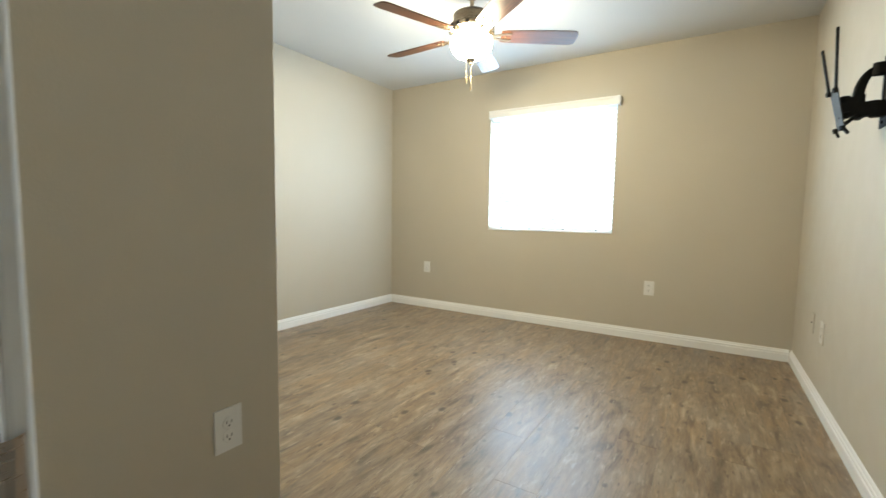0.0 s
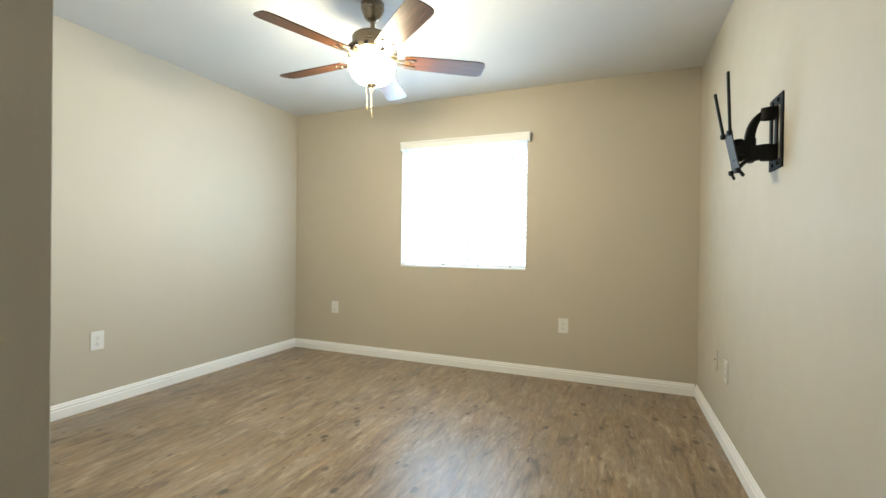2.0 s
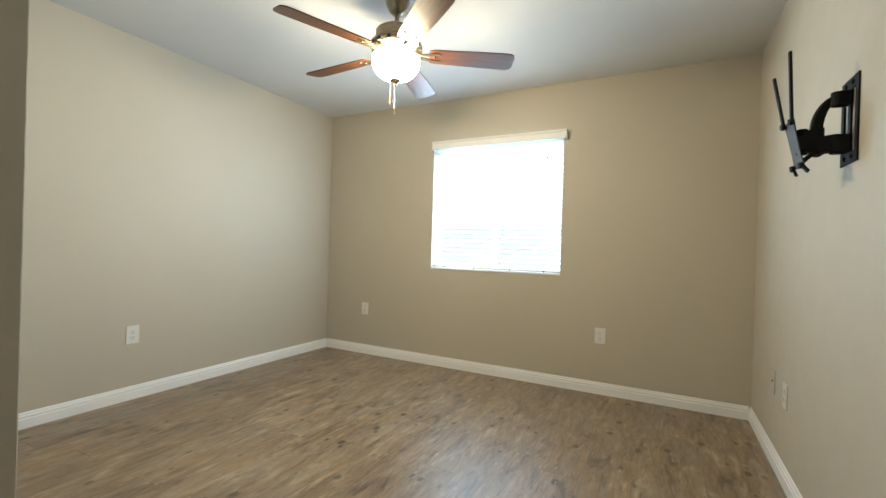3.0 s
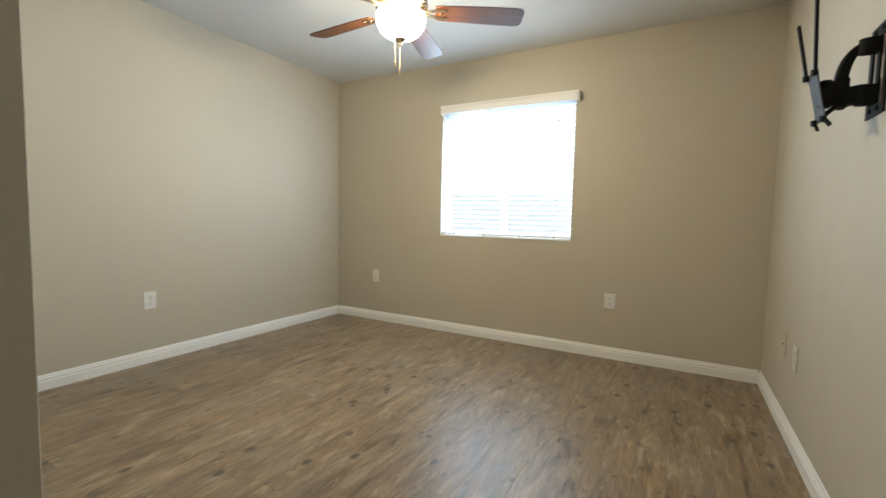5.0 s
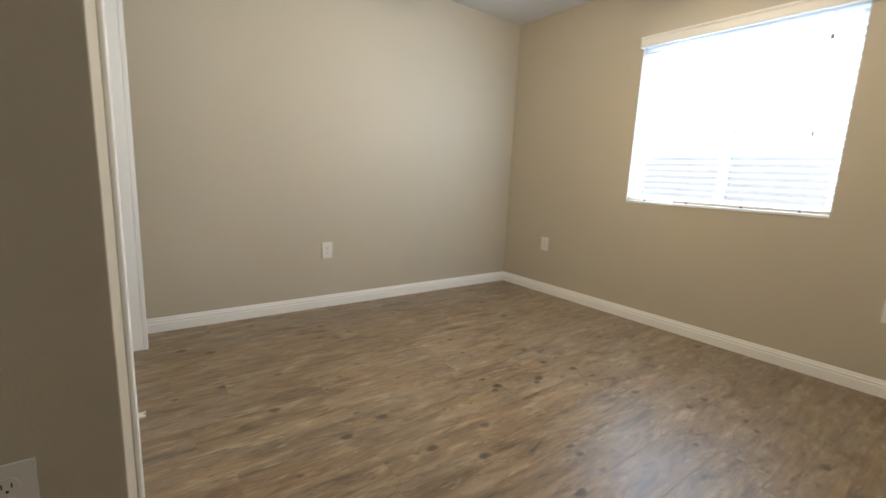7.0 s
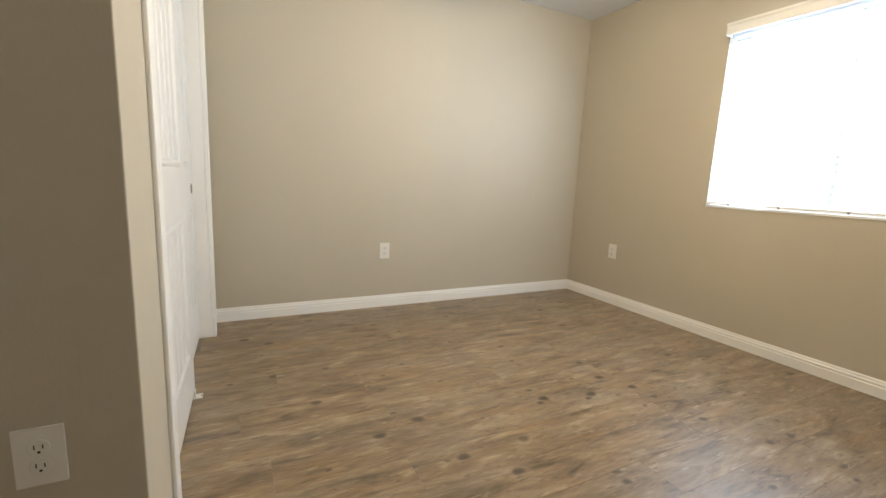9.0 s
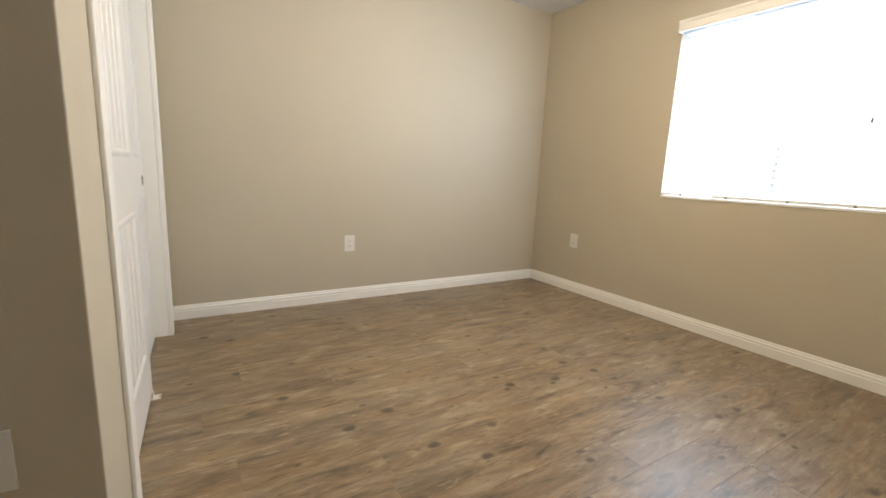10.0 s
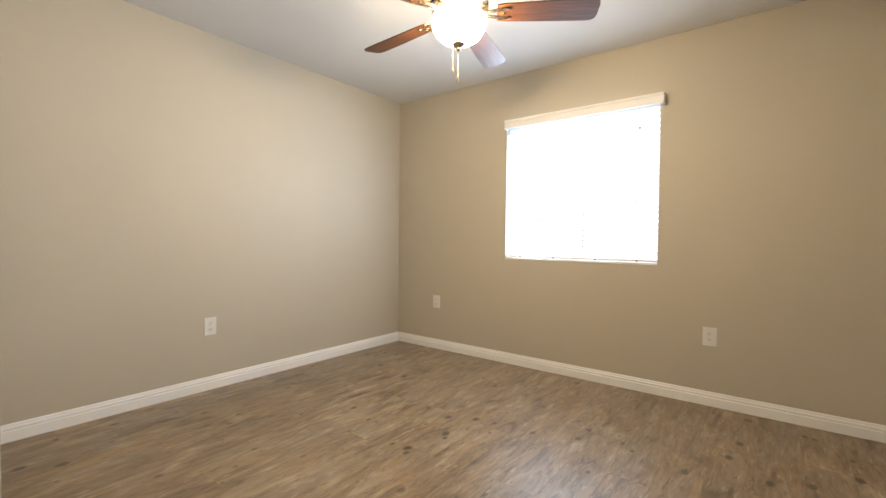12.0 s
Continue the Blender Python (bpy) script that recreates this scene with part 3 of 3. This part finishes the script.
# head plate
HEAD = pose(-0.02, -0.146, -0.062, 12, 0, 6)
bm = B()
pl = [(-0.044, 0.082), (0.044, 0.082), (0.037, 0.05), (0.035, -0.04), (0.042, -0.085), (-0.042, -0.085), (-0.035, -0.04), (-0.037, 0.05)]
f0 = [bm.verts.new((x, 0, z)) for x, z in pl]
f1 = [bm.verts.new((x, 0.004, z)) for x, z in pl]
bm.faces.new(f0)
bm.faces.new(f1[::-1])
for k in range(len(pl)):
    bm.faces.new((f0[k], f0[(k + 1) % len(pl)], f1[(k + 1) % len(pl)], f1[k]))
head = part("head_plate", bm, GREY, mount, "dark grey steel screen plate", m=HEAD)
for x in (-0.036, 0.036):
    for z in (0.075, -0.08):
        bm = B()
        lathe(bm, [(0, 0), (0.011, 0), (0.011, 0.012), (0, 0.014)], 10, pose(x, -0.0005, z, 90, 0, 0))
        part("knob", bm, BLACK, head)
for x, lean, side, n in ((0.043, -9.5, 0.0, 0.245), (-0.029, -3.5, -6.0, 0.19)):
    bm = B()
    box(bm, -0.0065, 0.0065, -0.004, 0.004, 0.0, n)
    soften(bm, 0.0015)
    part("upright_arm", bm, BLACK, mount, "", m=HEAD @ pose(x, -0.006, 0.072, lean, side, 0))
    bm = B()
    box(bm, -0.0065, 0.0065, -0.004, 0.004, -0.036, 0.0)
    part("foot_arm", bm, BLACK, mount, "", m=HEAD @ pose(x, -0.008, -0.075, 18, 25 if x < 0 else -20, 0))
for x in (-0.018, 0.022):
    bm = B()
    tube(bm, HEAD @ Vector((x, 0.004, -0.07)), (-0.02 + x * 0.4, -0.085, -0.088), 0.0065, 10)
    part("tilt_strut", bm, BLACK, mount, "", True)
for z in (-0.104, -0.03):
    bm = B()
    lathe(bm, [(0, 0), (0.013, 0), (0.013, 0.006), (0.009, 0.009), (0, 0.009)], 6, pose(-0.028, -0.08, z + 0.005 if z < -0.05 else z + 0.018, 180 if z < -0.05 else 0, 0, 0))
    part("pivot_nut", bm, GREY, mount)
bm = B()
box(bm, -0.03, 0.03, 0.004, 0.03, -0.02, 0.02)
part("head_block", bm, BLACK, head)

# ---- ceiling fan ----
fan = thing("ceiling_fan", pose(-1.064, 2.716, 0), "bronze ceiling fan with five walnut blades and a lit bowl", "ceiling fan")
bm = B()
lathe(bm, [(0.064, H - 0.0005), (0.065, H - 0.014), (0.063, H - 0.024), (0.066, H - 0.030), (0.063, H - 0.040), (0.056, H - 0.058), (0.050, H - 0.066), (0.046, H - 0.080), (0.030, H - 0.095), (0.020, H - 0.102), (0, H - 0.102)], 36)
part("canopy", bm, PEWTER, fan, "brushed bronze ceiling canopy", True)
bm = B()
tube(bm, (0, 0, 2.28), (0, 0, H - 0.1), 0.0125, 16)
part("downrod", bm, PEWTER, fan, "", True)
bm = B()
lathe(bm, [(0, 2.278), (0.022, 2.278), (0.028, 2.270), (0.060, 2.266), (0.098, 2.261), (0.110, 2.253), (0.114, 2.246), (0.113, 2.242), (0.113, 2.206), (0.117, 2.202),
           (0.116, 2.198), (0.108, 2.194), (0, 2.194)], 48)
part("motor_housing", bm, PEWTER, fan, "round brushed bronze motor housing", True)
bm = B()
lathe(bm, [(0.108, 2.195), (0.128, 2.190), (0.139, 2.182), (0.141, 2.172), (0.134, 2.160), (0.118, 2.150), (0.1, 2.145), (0, 2.145)], 48)
lower = part("lower_housing", bm, PEWTER, fan, "flared lower housing with vents drawn as dark inserts", True)
# vents are dark blocks that paint in the shade; the housing is uncut
for k in range(15):
    bm = B()
    box(bm, 0.121, 0.1405, -0.010, 0.010, 2.154, 2.176, pose(0, 0, 0, 0, 0, 24 * k))
    part("vent_slot", bm, DARK, lower)
bm = B()
lathe(bm, [(0.05, 2.146), (0.052, 2.138), (0.036, 2.132), (0.034, 2.090), (0.044, 2.086), (0.044, 2.078), (0, 2.078)], 32)
part("light_fitter", bm, PEWTER, fan, "", True)
bm = B()
lathe(bm, [(0.121, 2.108), (0.126, 2.110), (0.129, 2.100), (0.129, 2.084), (0.123, 2.058), (0.108, 2.032), (0.086, 2.011), (0.055, 1.998), (0.02, 1.992), (0, 1.992)], 48)
part("glass_bowl", bm, BOWL, fan, "glowing frosted glass bowl", True)
for a in (20, 140, 260):
    bm = B()
    lathe(bm, [(0, 2.118), (0.010, 2.116), (0.0125, 2.108), (0.020, 2.098), (0.024, 2.086), (0.021, 2.074), (0.012, 2.066), (0, 2.063)], 16,
          pose(0.074 * math.cos(radians(a)), 0.074 * math.sin(radians(a)), -0.022))
    part("bulb", bm, BULB, fan, "lit warm bulb inside the bowl", True)
bm = B()
tube(bm, (0, 0, 1.99), (0, 0, 2.08), 0.004, 8)
lathe(bm, [(0, 1.997), (0.026, 1.995), (0.032, 1.989), (0.029, 1.982), (0.018, 1.975), (0.010, 1.968), (0.012, 1.962), (0.007, 1.956), (0, 1.954)], 24)
part("finial", bm, PEWTER, fan, "", True)
BLADE_Z, START = 2.132, 32.8


def blade_mesh():
    bm = B()
    outline = [(0.182, -0.050), (0.22, -0.057), (0.45, -0.066), (0.60, -0.069), (0.626, -0.066), (0.642, -0.055), (0.648, -0.035)]
    outline = outline + [(x, -y) for x, y in outline[::-1]]
    prism(bm, outline, -0.003, 0.003)
    return mesh_of("blade", bm, WALNUT)


def iron_mesh():
    bm = B()
    for s in (1, -1):
        pts = [(0.085, 0.012 * s), (0.13, 0.018 * s), (0.175, 0.03 * s), (0.215, 0.040 * s), (0.245, 0.036 * s), (0.245, 0.022 * s), (0.205, 0.02 * s), (0.165, 0.010 * s), (0.13, 0.004 * s), (0.085, 0.002 * s)]
        prism(bm, pts if s > 0 else pts[::-1], -0.009, -0.0035)
    box(bm, 0.085, 0.14, -0.02, 0.02, -0.006, 0.018)
    for x, y in ((0.23, 0.03), (0.23, -0.03), (0.212, 0.0)):
        lathe(bm, [(0, -0.0115), (0.005, -0.011), (0.006, -0.0035)], 10, pose(x, y, 0))
    return mesh_of("blade_iron", bm, PEWTER)


bmesh_blade, bmesh_iron = blade_mesh(), iron_mesh()
for k in range(5):
    m = pose(0, 0, BLADE_Z, 0, 0, START + 72 * k) @ pose(0, 0, 0, -12, 0, 0)
    for name, me in (("blade", bmesh_blade), ("blade_iron", bmesh_iron)):
        o = new(name, me)
        o.parent = fan
        o.matrix_basis = m
for x, y, z0 in ((-0.024, -0.012, 1.848), (0.014, -0.024, 1.797)):
    bm = B()
    n = 28
    for k in range(n):
        z = z0 + 0.03 + (1.99 - z0 - 0.03) * k / (n - 1)
        lathe(bm, [(0, -0.0024), (0.0022, 0), (0, 0.0024)], 6, pose(x, y, z))
    part("pull_chain", bm, CHAIN, fan, "thin beaded brass pull chain", True)
    bm = B()
    lathe(bm, [(0, 0), (0.0045, 0.003), (0.0055, 0.012), (0.0035, 0.026), (0.0015, 0.032), (0, 0.032)], 12, pose(x, y, z0))
    part("chain_fob", bm, CHAIN, fan, "", True)

# ---- floor planks, laid along the room ----
PW, PL, GAP = 0.178, 1.22, 0.0004
rng = random.Random(7)


def plank_mesh(w, n):
    bm = B()
    b = 0.0005
    lo = [(0, 0), (w, 0), (w, n), (0, n)]
    hi = [(b, b), (w - b, b), (w - b, n - b), (b, n - b)]
    rings = [[bm.verts.new((x, y, z)) for x, y in q] for q, z in ((lo, -0.0068), (lo, -0.0004), (hi, 0.0))]
    for a, c in zip(rings, rings[1:]):
        for k in range(4):
            bm.faces.new((a[k], a[(k + 1) % 4], c[(k + 1) % 4], c[k]))
    bm.faces.new(rings[-1])
    return mesh_of("plank", bm, PLANK)


meshes = {}
x = XL
while x < XR - 0.01:
    w = min(PW, XR - x)
    y = HALL - rng.uniform(0.0, PL)
    while y < YW - 0.01:
        y0, y1 = max(y, HALL), min(y + PL, YW)
        if y1 - y0 > 0.02:
            key = (round(w - GAP, 4), round(y1 - y0 - GAP, 4))
            if key not in meshes:
                meshes[key] = plank_mesh(*key)
            o = new("plank", meshes[key])
            o.parent = floor
            o.location = (x + GAP / 2, y0 + GAP / 2, 0)
        y += PL
    x += PW
